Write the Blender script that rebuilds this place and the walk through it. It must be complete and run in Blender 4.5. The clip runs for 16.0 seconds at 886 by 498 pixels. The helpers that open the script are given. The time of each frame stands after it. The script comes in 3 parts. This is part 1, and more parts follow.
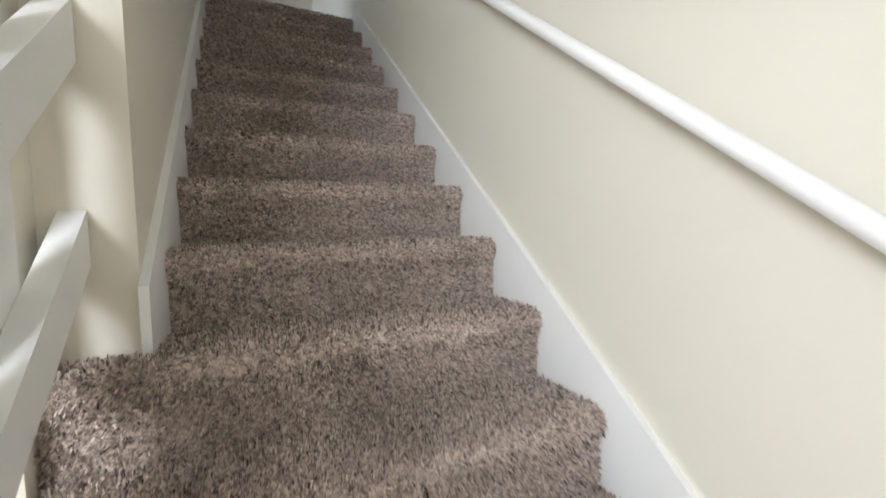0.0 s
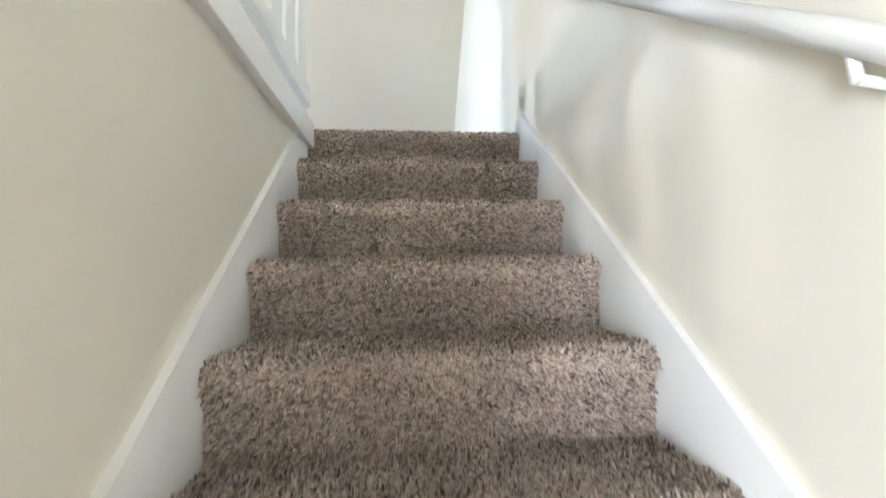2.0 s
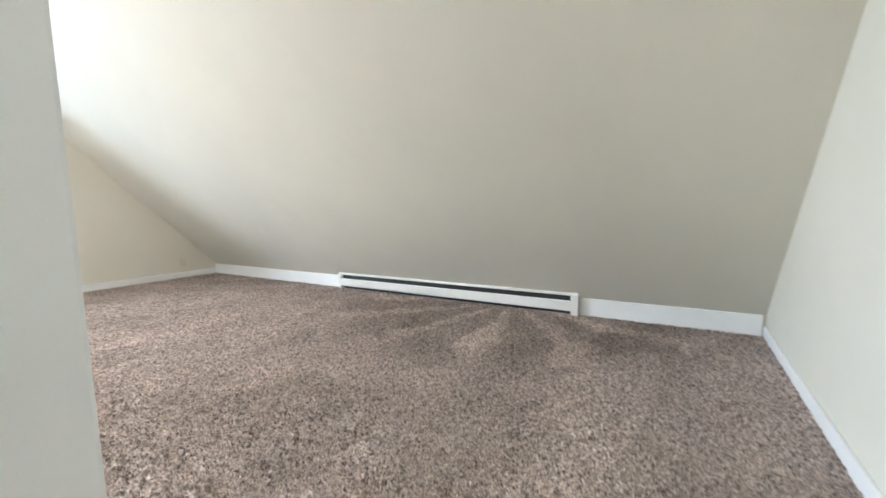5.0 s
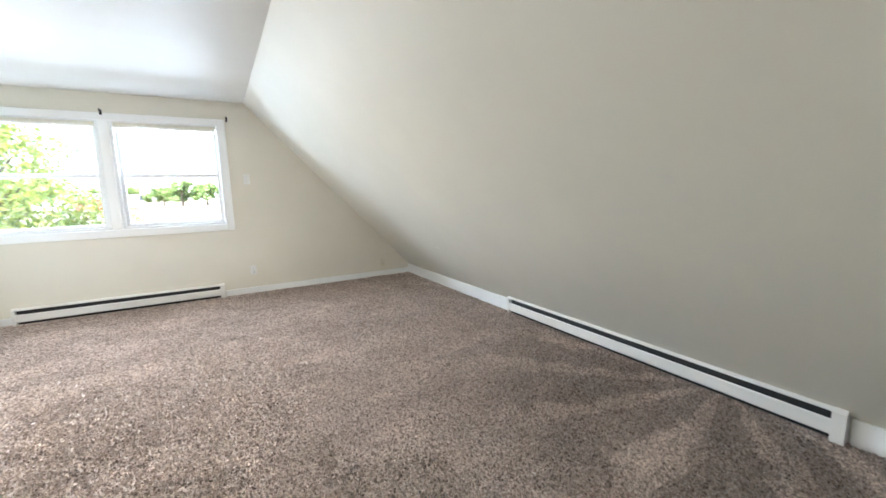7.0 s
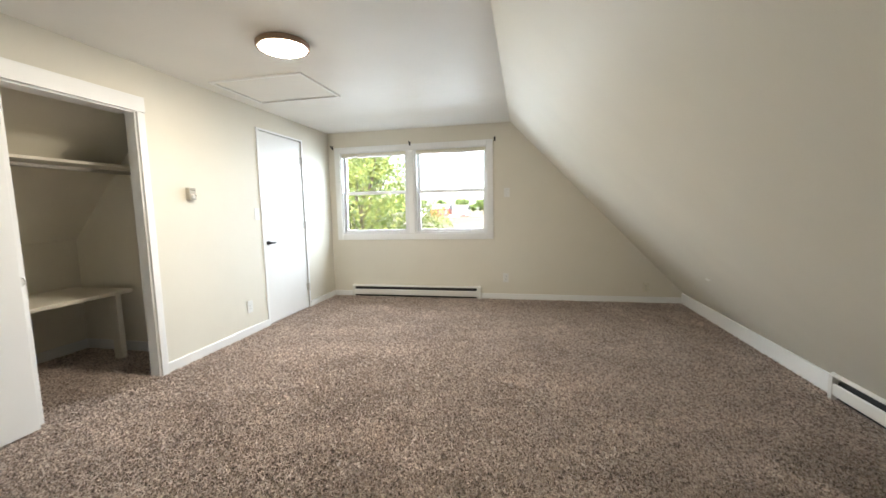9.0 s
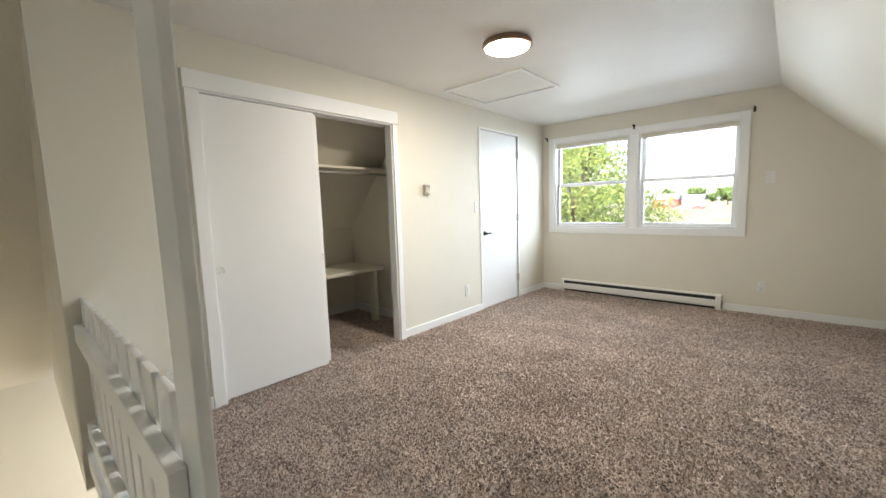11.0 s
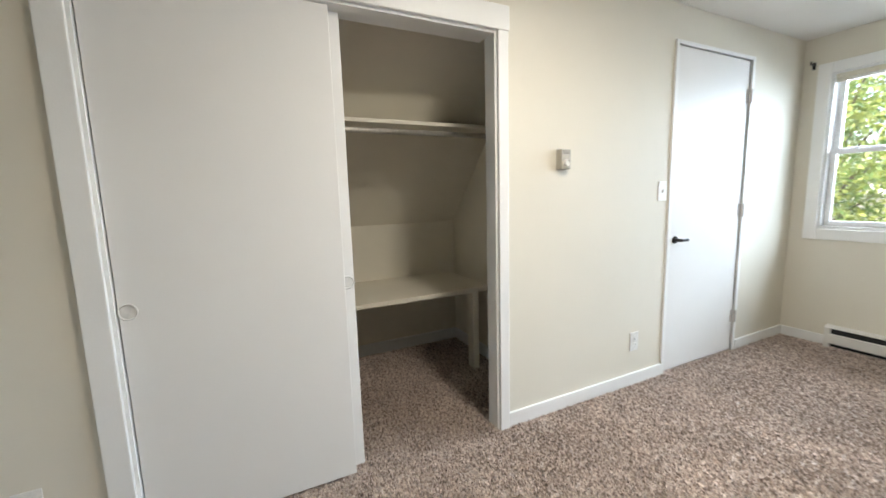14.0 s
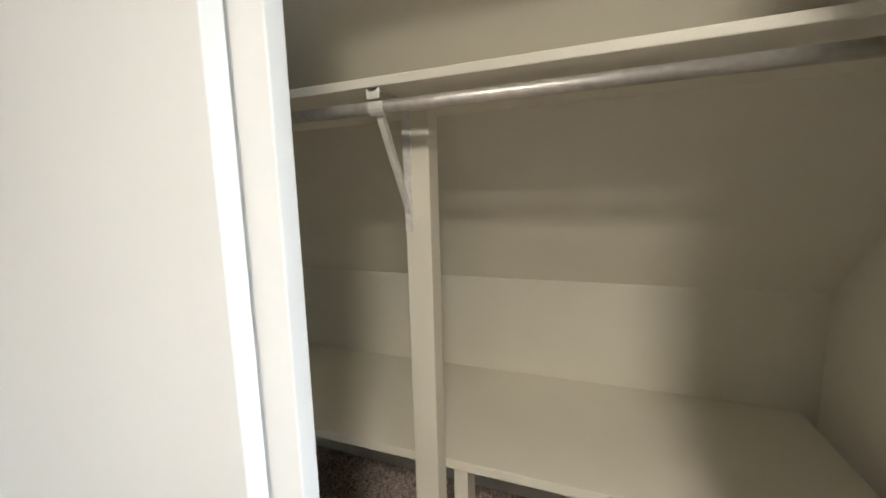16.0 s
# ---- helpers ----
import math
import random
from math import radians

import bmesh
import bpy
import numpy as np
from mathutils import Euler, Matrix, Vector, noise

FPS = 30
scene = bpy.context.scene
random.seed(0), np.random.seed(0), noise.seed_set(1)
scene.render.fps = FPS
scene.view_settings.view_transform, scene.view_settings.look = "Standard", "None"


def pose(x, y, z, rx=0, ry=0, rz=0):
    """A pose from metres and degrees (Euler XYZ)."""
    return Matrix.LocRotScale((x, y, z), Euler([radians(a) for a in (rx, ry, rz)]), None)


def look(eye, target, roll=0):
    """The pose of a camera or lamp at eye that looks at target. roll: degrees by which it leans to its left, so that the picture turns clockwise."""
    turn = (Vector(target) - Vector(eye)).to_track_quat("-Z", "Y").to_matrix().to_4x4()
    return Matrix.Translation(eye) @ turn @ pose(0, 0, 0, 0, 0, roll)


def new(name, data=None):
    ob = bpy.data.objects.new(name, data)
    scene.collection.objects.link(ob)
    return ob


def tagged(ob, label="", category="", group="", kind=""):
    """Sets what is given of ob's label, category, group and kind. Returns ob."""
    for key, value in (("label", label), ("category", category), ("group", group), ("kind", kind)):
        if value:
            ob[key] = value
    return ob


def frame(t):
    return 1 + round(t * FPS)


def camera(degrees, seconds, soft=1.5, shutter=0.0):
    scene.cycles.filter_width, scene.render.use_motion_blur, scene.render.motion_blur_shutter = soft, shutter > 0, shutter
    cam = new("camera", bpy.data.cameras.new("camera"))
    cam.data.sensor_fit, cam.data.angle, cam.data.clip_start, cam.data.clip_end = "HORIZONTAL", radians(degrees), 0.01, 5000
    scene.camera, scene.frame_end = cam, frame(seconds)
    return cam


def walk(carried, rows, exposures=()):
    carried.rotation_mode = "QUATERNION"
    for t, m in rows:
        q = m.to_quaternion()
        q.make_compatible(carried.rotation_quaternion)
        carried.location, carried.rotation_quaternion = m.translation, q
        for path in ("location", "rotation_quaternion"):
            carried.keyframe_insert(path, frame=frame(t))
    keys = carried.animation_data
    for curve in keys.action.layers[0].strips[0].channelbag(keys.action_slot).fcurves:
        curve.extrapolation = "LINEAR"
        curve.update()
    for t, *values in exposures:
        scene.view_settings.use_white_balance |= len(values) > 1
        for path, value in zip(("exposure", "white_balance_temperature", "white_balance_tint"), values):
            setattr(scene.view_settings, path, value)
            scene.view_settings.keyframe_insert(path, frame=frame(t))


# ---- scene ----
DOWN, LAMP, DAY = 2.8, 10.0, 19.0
cam = camera(97.5, 16.0, shutter=0.2)
EXPO = [(0.0, 4.2, 5820, 10), (1.0, 4.7, 5870, 10), (2.0, 5.6, 5670, 10), (3.0, 5.65, 5720, 10), (4.2, 5.4, 5980, 10), (6.5, 4.85, 5880, 10), (7.5, 4.75, 6110, 10), (8.5, 4.4, 6610, 10), (9.0, 4.25, 6710, 10), (10.2, 4.17, 6660, 10), (12.5, 4.07, 6430, 10), (14.5, 3.97, 6430, 10), (15.2, 4.07, 6430, 10), (16.0, 4.37, 6430, 10)]
PATH = [
    (0, (-1.105, 1.111, -1.473), (0.688, 0.23, -1.587), -1.2),
    (0.5, (-0.796, 0.96, -1.318), (1.15, 0.501, -1.355), -0.8),
    (1, (-0.5, 0.962, -1.09), (1.474, 0.641, -1.052), -0.8),
    (1.5, (-0.191, 0.956, -0.851), (1.791, 0.711, -0.755), -1.0),
    (2, (0.07, 0.921, -0.592), (2.056, 0.71, -0.485), -1.1),
    (2.5, (0.34, 0.912, -0.344), (2.327, 0.716, -0.227), -1.1),
    (3, (0.602, 0.874, -0.087), (2.596, 0.766, 0.02), -1.5),
    (3.5, (0.880, 0.813, 0.168), (2.880, 0.793, 0.128), -0.5),
    (4, (1.125, 0.812, 0.358), (3.111, 1.030, 0.267), -0.4),
    (4.2, (1.235, 0.818, 0.415), (3.205, 1.120, 0.306), -0.7),
    (5.2, (1.72, 0.83, 0.86), (3.22, 1.95, 0.65), -1.4),
    (6.5, (1.992, 0.87, 1.1), (3.246, 2.403, 0.823), -1.5),
    (7, (2.106, 0.924, 1.178), (3.085, 2.643, 0.884), -1.5),
    (7.5, (2.176, 0.937, 1.191), (2.863, 2.795, 0.915), -1.1),
    (8, (2.327, 0.977, 1.182), (2.659, 2.933, 0.931), -1.0),
    (8.5, (2.472, 1.064, 1.186), (2.442, 3.051, 0.957), -1.1),
    (9, (2.63, 1.113, 1.187), (2.222, 3.06, 0.982), -1.3),
    (9.5, (2.712, 1.128, 1.176), (1.993, 2.985, 0.988), -1.3),
    (10, (2.701, 1.119, 1.185), (1.717, 2.85, 0.997), -1.4),
    (10.2, (2.667, 1.11, 1.2), (1.598, 2.79, 1.005), -1.6),
    (12.3, (2.447, 1.369, 1.172), (0.946, 2.67, 0.935), -1.5),
    (12.5, (2.379, 1.478, 1.171), (0.879, 2.779, 0.932), -1.7),
    (13, (2.191, 1.8, 1.178), (0.637, 3.036, 0.939), -1.7),
    (13.5, (1.876, 2.08, 1.176), (0.233, 3.193, 0.927), -1.5),
    (14, (1.535, 2.353, 1.189), (-0.246, 3.223, 0.916), -1.6),
    (14.5, (1.236, 2.632, 1.199), (-0.687, 3.124, 0.952), -2.1),
    (15, (0.914, 2.843, 1.218), (-1.075, 2.953, 1.039), -2.1),
    (15.5, (0.626, 3.034, 1.237), (-1.346, 2.735, 1.1), -2.3),
    (16, (0.329, 3.088, 1.33), (-1.522, 2.377, 1.064), -1.5),
]
walk(cam, [(t, look(eye, target, roll)) for t, eye, target, roll in PATH],
     exposures=EXPO)


# ---- light ----
world = bpy.data.worlds.new("sky")
scene.world = world
world.use_nodes = True
wn = world.node_tree
sky = wn.nodes.new("ShaderNodeTexSky")
sky.sky_type = 'NISHITA'
sky.sun_disc = False
sky.sun_elevation = radians(48)
sky.sun_rotation = radians(200)
sky.dust_density = 2.5
wn.links.new(sky.outputs[0], wn.nodes["Background"].inputs[0])
wn.nodes["Background"].inputs[1].default_value = 0.06

sun = new("sun", bpy.data.lights.new("sun", 'SUN'))
sun.data.energy, sun.data.angle, sun.data.color = 1.1, radians(10), (1.0, 0.96, 0.90)
sun.matrix_world = look((-8, -22, 26), (0, 0, 0))

# skylight falling through the attic window
W_OUT = 6.29                  # outer face of the window gable
day = new("window_daylight", bpy.data.lights.new("window_daylight", 'AREA'))
day.data.shape, day.data.size, day.data.size_y = 'RECTANGLE', 3.0, 1.5
day.data.energy, day.data.color = DAY, (0.72, 0.86, 1.0)
day.matrix_world = look((1.17, W_OUT + 0.9, 2.05), (1.2, 1.8, 0.1))
day.data.spread = radians(155)

# area lamp added for the unseen light downstairs; no window or fixture is built
down = new("downstairs_fill", bpy.data.lights.new("downstairs_fill", 'AREA'))
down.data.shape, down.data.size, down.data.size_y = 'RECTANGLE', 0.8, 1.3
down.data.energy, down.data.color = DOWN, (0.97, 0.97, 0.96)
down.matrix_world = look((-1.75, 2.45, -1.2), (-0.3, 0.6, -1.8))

# ---- materials ----
def nodes_of(name):
    m = bpy.data.materials.new(name)
    m.use_nodes = True
    t = m.node_tree
    return m, t, t.nodes["Principled BSDF"]


def add(t, kind, **sockets):
    n = t.nodes.new(kind)
    for k, v in sockets.items():
        n.inputs[k.replace("_", " ")].default_value = v
    return n


def coords(t):
    n = t.nodes.new("ShaderNodeNewGeometry")
    return n.outputs["Position"]


def ramp(t, fac, stops):
    n = t.nodes.new("ShaderNodeValToRGB")
    e = n.color_ramp.elements
    while len(e) < len(stops):
        e.new(0.5)
    for el, (p, c) in zip(e, stops):
        el.position, el.color = p, (*c, 1)
    t.links.new(fac, n.inputs[0])
    return n.outputs[0]


def painted(name, colour, rough=0.5, spread=0.06, grain=220.0, bump=0.08, waves=4.0, coat=0.0):
    """Paint with broad unevenness and fine roller texture."""
    m, t, b = nodes_of(name)
    p = coords(t)
    broad = add(t, "ShaderNodeTexNoise", Scale=1.3, Detail=4.0, Roughness=0.55)
    t.links.new(p, broad.inputs["Vector"])
    lo = tuple(c * (1 - spread) for c in colour)
    hi = tuple(min(1, c * (1 + spread)) for c in colour)
    t.links.new(ramp(t, broad.outputs[0], [(0.3, lo), (0.7, hi)]), b.inputs["Base Color"])
    fine = add(t, "ShaderNodeTexNoise", Scale=grain, Detail=3.0)
    t.links.new(p, fine.inputs["Vector"])
    mid = add(t, "ShaderNodeTexNoise", Scale=waves, Detail=3.0)
    t.links.new(p, mid.inputs["Vector"])
    total = t.nodes.new("ShaderNodeMath")
    total.operation = 'MULTIPLY_ADD'
    t.links.new(mid.outputs[0], total.inputs[0])
    total.inputs[1].default_value = 6.0
    t.links.new(fine.outputs[0], total.inputs[2])
    bp = add(t, "ShaderNodeBump", Strength=bump, Distance=0.004)
    t.links.new(total.outputs[0], bp.inputs["Height"])
    t.links.new(bp.outputs[0], b.inputs["Normal"])
    rr = t.nodes.new("ShaderNodeMapRange")
    t.links.new(mid.outputs[0], rr.inputs[0])
    rr.inputs[3].default_value, rr.inputs[4].default_value = rough - 0.06, rough + 0.06
    t.links.new(rr.outputs[0], b.inputs["Roughness"])
    b.inputs["Coat Weight"].default_value = coat
    return m


def plain(name, colour, rough=0.5, metal=0.0):
    m, t, b = nodes_of(name)
    n = add(t, "ShaderNodeTexNoise", Scale=60.0, Detail=3.0)
    t.links.new(coords(t), n.inputs["Vector"])
    t.links.new(ramp(t, n.outputs[0], [(0.3, tuple(c * 0.9 for c in colour)), (0.7, tuple(min(1, c * 1.08) for c in colour))]), b.inputs["Base Color"])
    b.inputs["Roughness"].default_value, b.inputs["Metallic"].default_value = rough, metal
    return m


def carpet(name, island, stops, clumping, size):
    m, t, b = nodes_of(name)
    p = coords(t)
    if island:
        g = t.nodes.new("ShaderNodeNewGeometry")
        tone = g.outputs["Random Per Island"]
    else:
        v = add(t, "ShaderNodeTexNoise", Scale=320.0, Detail=2.0)
        t.links.new(p, v.inputs["Vector"])
        tone = v.outputs[0]
    clump = add(t, "ShaderNodeTexNoise", Scale=size, Detail=3.0, Roughness=0.6)
    t.links.new(p, clump.inputs["Vector"])
    wide = t.nodes.new("ShaderNodeMapRange")
    wide.inputs[1].default_value, wide.inputs[2].default_value = 0.34, 0.66
    t.links.new(clump.outputs[0], wide.inputs[0])
    both = t.nodes.new("ShaderNodeMix")
    both.inputs["Factor"].default_value = clumping
    t.links.new(tone, both.inputs["A"])
    t.links.new(wide.outputs[0], both.inputs["B"])
    c = ramp(t, both.outputs["Result"], stops)
    nap = add(t, "ShaderNodeTexNoise", Scale=2.6, Detail=5.0, Roughness=0.62, Distortion=1.2)
    t.links.new(p, nap.inputs["Vector"])
    shade = ramp(t, nap.outputs[0], [(0.36, (0.86, 0.84, 0.82)), (0.5, (0.97, 0.965, 0.96)), (0.62, (1.10, 1.10, 1.10))])
    stroke = t.nodes.new("ShaderNodeTexVoronoi")
    stroke.inputs["Scale"].default_value = 2.1
    warp = t.nodes.new("ShaderNodeVectorMath")
    warp.operation = 'MULTIPLY'
    warp.inputs[1].default_value = (0.62, 1.9, 1.0)
    t.links.new(p, warp.inputs[0])
    t.links.new(warp.outputs[0], stroke.inputs["Vector"])
    grey = t.nodes.new("ShaderNodeSeparateColor")
    t.links.new(stroke.outputs["Color"], grey.inputs[0])
    vac = ramp(t, grey.outputs[0], [(0.0, (0.90, 0.895, 0.89)), (0.7, (1.0, 1.0, 1.0)), (1.0, (1.10, 1.10, 1.10))])
    swept = t.nodes.new("ShaderNodeMix")
    swept.data_type, swept.blend_type = 'RGBA', 'MULTIPLY'
    swept.inputs["Factor"].default_value = 1.0
    t.links.new(shade, swept.inputs["A"])
    t.links.new(vac, swept.inputs["B"])
    shade = swept.outputs["Result"]
    # fan of vacuum strokes in the nap before the long heater
    off = t.nodes.new("ShaderNodeVectorMath")
    off.operation = 'SUBTRACT'
    off.inputs[1].default_value = (4.62, 1.95, 0.0)
    t.links.new(p, off.inputs[0])
    ray = t.nodes.new("ShaderNodeTexGradient")
    ray.gradient_type = 'RADIAL'
    t.links.new(off.outputs[0], ray.inputs[0])
    turns = t.nodes.new("ShaderNodeMath")
    turns.operation = 'MULTIPLY_ADD'
    turns.inputs[1].default_value = 13.0
    t.links.new(ray.outputs["Fac"], turns.inputs[0])
    t.links.new(nap.outputs[0], turns.inputs[2])
    cut = t.nodes.new("ShaderNodeMath")
    cut.operation = 'FRACT'
    t.links.new(turns.outputs[0], cut.inputs[0])
    dist = t.nodes.new("ShaderNodeVectorMath")
    dist.operation = 'LENGTH'
    t.links.new(off.outputs[0], dist.inputs[0])
    reach = t.nodes.new("ShaderNodeMapRange")
    reach.inputs[1].default_value, reach.inputs[2].default_value = 1.55, 1.15
    t.links.new(dist.outputs["Value"], reach.inputs[0])
    fan = t.nodes.new("ShaderNodeMix")
    fan.data_type, fan.blend_type = 'RGBA', 'MULTIPLY'
    t.links.new(reach.outputs[0], fan.inputs["Factor"])
    t.links.new(shade, fan.inputs["A"])
    t.links.new(ramp(t, cut.outputs[0], [(0.0, (0.70, 0.675, 0.65)), (0.62, (0.70, 0.675, 0.65)), (0.66, (1.10, 1.09, 1.08)), (0.97, (1.06, 1.05, 1.04)), (1.0, (0.70, 0.675, 0.65))]), fan.inputs["B"])
    shade = fan.outputs["Result"]
    mix = t.nodes.new("ShaderNodeMix")
    mix.data_type, mix.blend_type = 'RGBA', 'MULTIPLY'
    mix.inputs["Factor"].default_value = 1.0
    t.links.new(c, mix.inputs["A"])
    t.links.new(shade, mix.inputs["B"])
    t.links.new(mix.outputs["Result"], b.inputs["Base Color"])
    b.inputs["Roughness"].default_value = 0.95
    b.inputs["Specular IOR Level"].default_value = 0.15
    b.inputs["Sheen Weight"].default_value = 1.0
    b.inputs["Sheen Roughness"].default_value = 0.5
    b.inputs["Sheen Tint"].default_value = (1.0, 0.95, 0.92, 1)
    return m


WALL = painted("cream_wall_paint", (0.74, 0.70, 0.60), 0.66, 0.03)
CEIL = painted("ceiling_paint", (0.78, 0.76, 0.715), 0.56, 0.03, waves=5.0, bump=0.22)
TRIM = painted("white_trim_paint", (0.86, 0.86, 0.84), 0.42, 0.03, grain=120, bump=0.05)
DOOR = painted("white_door_paint", (0.82, 0.81, 0.785), 0.48, 0.025, grain=90, bump=0.04)
RAIL = painted("white_rail_paint", (0.84, 0.835, 0.815), 0.36, 0.04, grain=90, bump=0.1)
CLOSET = painted("closet_paint", (0.84, 0.80, 0.69), 0.5, 0.05)
HEATW = painted("heater_enamel", (0.78, 0.765, 0.72), 0.35, 0.03, bump=0.02)
DARK = plain("dark_slot", (0.02, 0.02, 0.02), 0.6)
FIN = plain("aluminium_fins", (0.25, 0.25, 0.25), 0.45, 0.8)
BLACK = plain("black_metal", (0.015, 0.015, 0.016), 0.35, 0.3)
CHROME = plain("steel_rod", (0.66, 0.64, 0.61), 0.5, 0.75)
BRONZE = plain("bronze_rim", (0.30, 0.20, 0.13), 0.45, 0.25)
PULL = plain("pull_enamel", (0.72, 0.71, 0.68), 0.35)
THERMO = plain("aged_beige_plastic", (0.46, 0.43, 0.36), 0.45)
IVORY = plain("ivory_plastic", (0.70, 0.66, 0.54), 0.4)
WPLAST = plain("white_plastic", (0.78, 0.77, 0.73), 0.35)
VINYL = plain("white_vinyl", (0.80, 0.80, 0.79), 0.3)
DEEP = [(0.14, (0.055, 0.038, 0.030)), (0.36, (0.30, 0.230, 0.185)), (0.60, (0.66, 0.540, 0.455)), (0.84, (0.90, 0.80, 0.71))]
WORN = [(0.16, (0.14, 0.107, 0.090)), (0.38, (0.36, 0.282, 0.235)), (0.60, (0.62, 0.515, 0.445)), (0.82, (0.84, 0.74, 0.66))]
PILE = carpet("stair_carpet_pile", True, DEEP, 0.40, 95.0)
PILE_ROOM = carpet("room_carpet_pile", True, WORN, 0.62, 62.0)
BACKING = carpet("carpet_backing", False, WORN, 0.5, 80.0)

GLASS, gt, gb = nodes_of("window_glass")
clear = gt.nodes.new("ShaderNodeBsdfTransparent")
shine = add(gt, "ShaderNodeBsdfGlossy", Roughness=0.02)
fres = add(gt, "ShaderNodeFresnel", IOR=1.45)
gmix = gt.nodes.new("ShaderNodeMixShader")
gt.links.new(fres.outputs[0], gmix.inputs[0])
gt.links.new(clear.outputs[0], gmix.inputs[1])
gt.links.new(shine.outputs[0], gmix.inputs[2])
gt.links.new(gmix.outputs[0], gt.nodes["Material Output"].inputs[0])

GLOW, lt, lb = nodes_of("lit_diffuser")
lb.inputs["Base Color"].default_value = (0.9, 0.88, 0.84, 1)
lb.inputs["Emission Color"].default_value = (1.0, 0.91, 0.78, 1)
lb.inputs["Emission Strength"].default_value = LAMP


# ---- building helpers ----
def box(bm, x0, y0, z0, x1, y1, z1, bevel=0.0):
    v = [bm.verts.new(c) for c in ((x0, y0, z0), (x1, y0, z0), (x1, y1, z0), (x0, y1, z0), (x0, y0, z1), (x1, y0, z1), (x1, y1, z1), (x0, y1, z1))]
    f = [bm.faces.new([v[i] for i in q]) for q in ((3, 2, 1, 0), (4, 5, 6, 7), (0, 1, 5, 4), (1, 2, 6, 5), (2, 3, 7, 6), (3, 0, 4, 7))]
    if bevel:
        e = {e for q in f for e in q.edges}
        bmesh.ops.bevel(bm, geom=list(e), offset=bevel, segments=2, affect='EDGES', profile=0.6)
    return bm


def solid(*args, bevel=0.0):
    return box(bmesh.new(), *args, bevel=bevel)


def prism(bm, outline, axis, a, b):
    """An outline of (u, v) pairs drawn out along an axis: 'y' takes (x, z), 'x' takes (y, z)."""
    put = (lambda u, v, w: (u, w, v)) if axis == 'y' else (lambda u, v, w: (w, u, v))
    lo = [bm.verts.new(put(u, v, a)) for u, v in outline]
    hi = [bm.verts.new(put(u, v, b)) for u, v in outline]
    bm.faces.new(lo)
    bm.faces.new(hi[::-1])
    n = len(outline)
    for i in range(n):
        bm.faces.new((lo[i], hi[i], hi[(i + 1) % n], lo[(i + 1) % n]))
    return bm


def tube(bm, a, b, r, sides=14):
    a, b = Vector(a), Vector(b)
    d = b - a
    m = Matrix.Translation((a + b) / 2) @ d.to_track_quat('Z', 'Y').to_matrix().to_4x4()
    bmesh.ops.create_cone(bm, cap_ends=True, segments=sides, radius1=r, radius2=r, depth=d.length, matrix=m)
    return bm


def lathe(bm, centre, profile, direction=(0, 0, 1), sides=40):
    """Turns (radius, height) pairs round an axis through centre."""
    m = Matrix.Translation(centre) @ Vector(direction).to_track_quat('Z', 'Y').to_matrix().to_4x4()
    rings = []
    for r, h in profile:
        rings.append([bm.verts.new(m @ Vector((r * math.cos(6.2832 * i / sides), r * math.sin(6.2832 * i / sides), h))) for i in range(sides)])
    for p, q in zip(rings, rings[1:]):
        for i in range(sides):
            bm.faces.new((p[i], p[(i + 1) % sides], q[(i + 1) % sides], q[i]))
    bm.faces.new(rings[0][::-1])
    bm.faces.new(rings[-1])
    return bm


def mesh_of(name, bm, material, smooth=False):
    bmesh.ops.recalc_face_normals(bm, faces=bm.faces)
    me = bpy.data.meshes.new(name)
    bm.to_mesh(me)
    bm.free()
    me.materials.append(material)
    if smooth:
        me.polygons.foreach_set("use_smooth", [True] * len(me.polygons))
    return me


def part(name, bm, material, parent, label="", smooth=False):
    """One mesh, modelled in world places, under a thing or a part."""
    base = parent.matrix_basis.translation.copy()
    up = parent.parent
    while up:
        base += up.matrix_basis.translation
        up = up.parent
    bmesh.ops.translate(bm, verts=bm.verts, vec=-base)
    ob = new(name, mesh_of(name, bm, material, smooth))
    ob.parent = parent
    return tagged(ob, label)


def thing(name, at, label, category, group="", kind=""):
    ob = new(name)
    ob.matrix_basis = Matrix.Translation(at)
    ob.empty_display_size = 0.1
    return tagged(ob, label, category, group, kind)


def structure(name, bm, material, label, category, smooth=False):
    return tagged(new(name, mesh_of(name, bm, material, smooth)), label, category, "", "structure")


# ---- the rooms ----
G, W = 0.385, 6.13            # inner faces of the stair gable and the window gable
TOP = 2.242                   # flat ceiling
XR, ZR, XC = 4.478, 0.125, 2.463   # sloped wall: foot and head
XL, ZL, XD = -1.26, 0.985, -0.13   # the opposite slope, in the closet and over the stairs
RISE, RUN, X1 = 0.19, 0.2185, 1.696
SY0, SY1 = 0.402, 1.288
LOW = -13 * RISE              # landing downstairs
SL = (XD - XL) / (TOP - ZL)

bm = bmesh.new()
box(bm, 0.0, 1.325, -0.25, 4.6, W, 0)
box(bm, X1 + 0.02, G, -0.25, 4.6, 1.325, 0)
# closet floor, run on unseen behind the door to stop daylight leaking in
box(bm, -1.35, 1.372, -0.25, 0.0, W, 0)
floor = structure("floor", bm, BACKING, "brown-grey cut pile carpet over the whole attic floor", "carpet")

bm = solid(XD - 0.3, G - 0.1, TOP, XC + 0.3, W + 0.1, TOP + 0.12)
ceiling = structure("ceiling", bm, CEIL, "smooth off-white painted flat ceiling", "ceiling")


def slab(bm, x0, z0, x1, z1, y0, y1, th):
    d = Vector((x1 - x0, z1 - z0)).normalized()
    n = Vector((d.y, -d.x)) * th
    prism(bm, [(x0, z0), (x1, z1), (x1 + n.x, z1 + n.y), (x0 + n.x, z0 + n.y)], 'y', y0, y1)


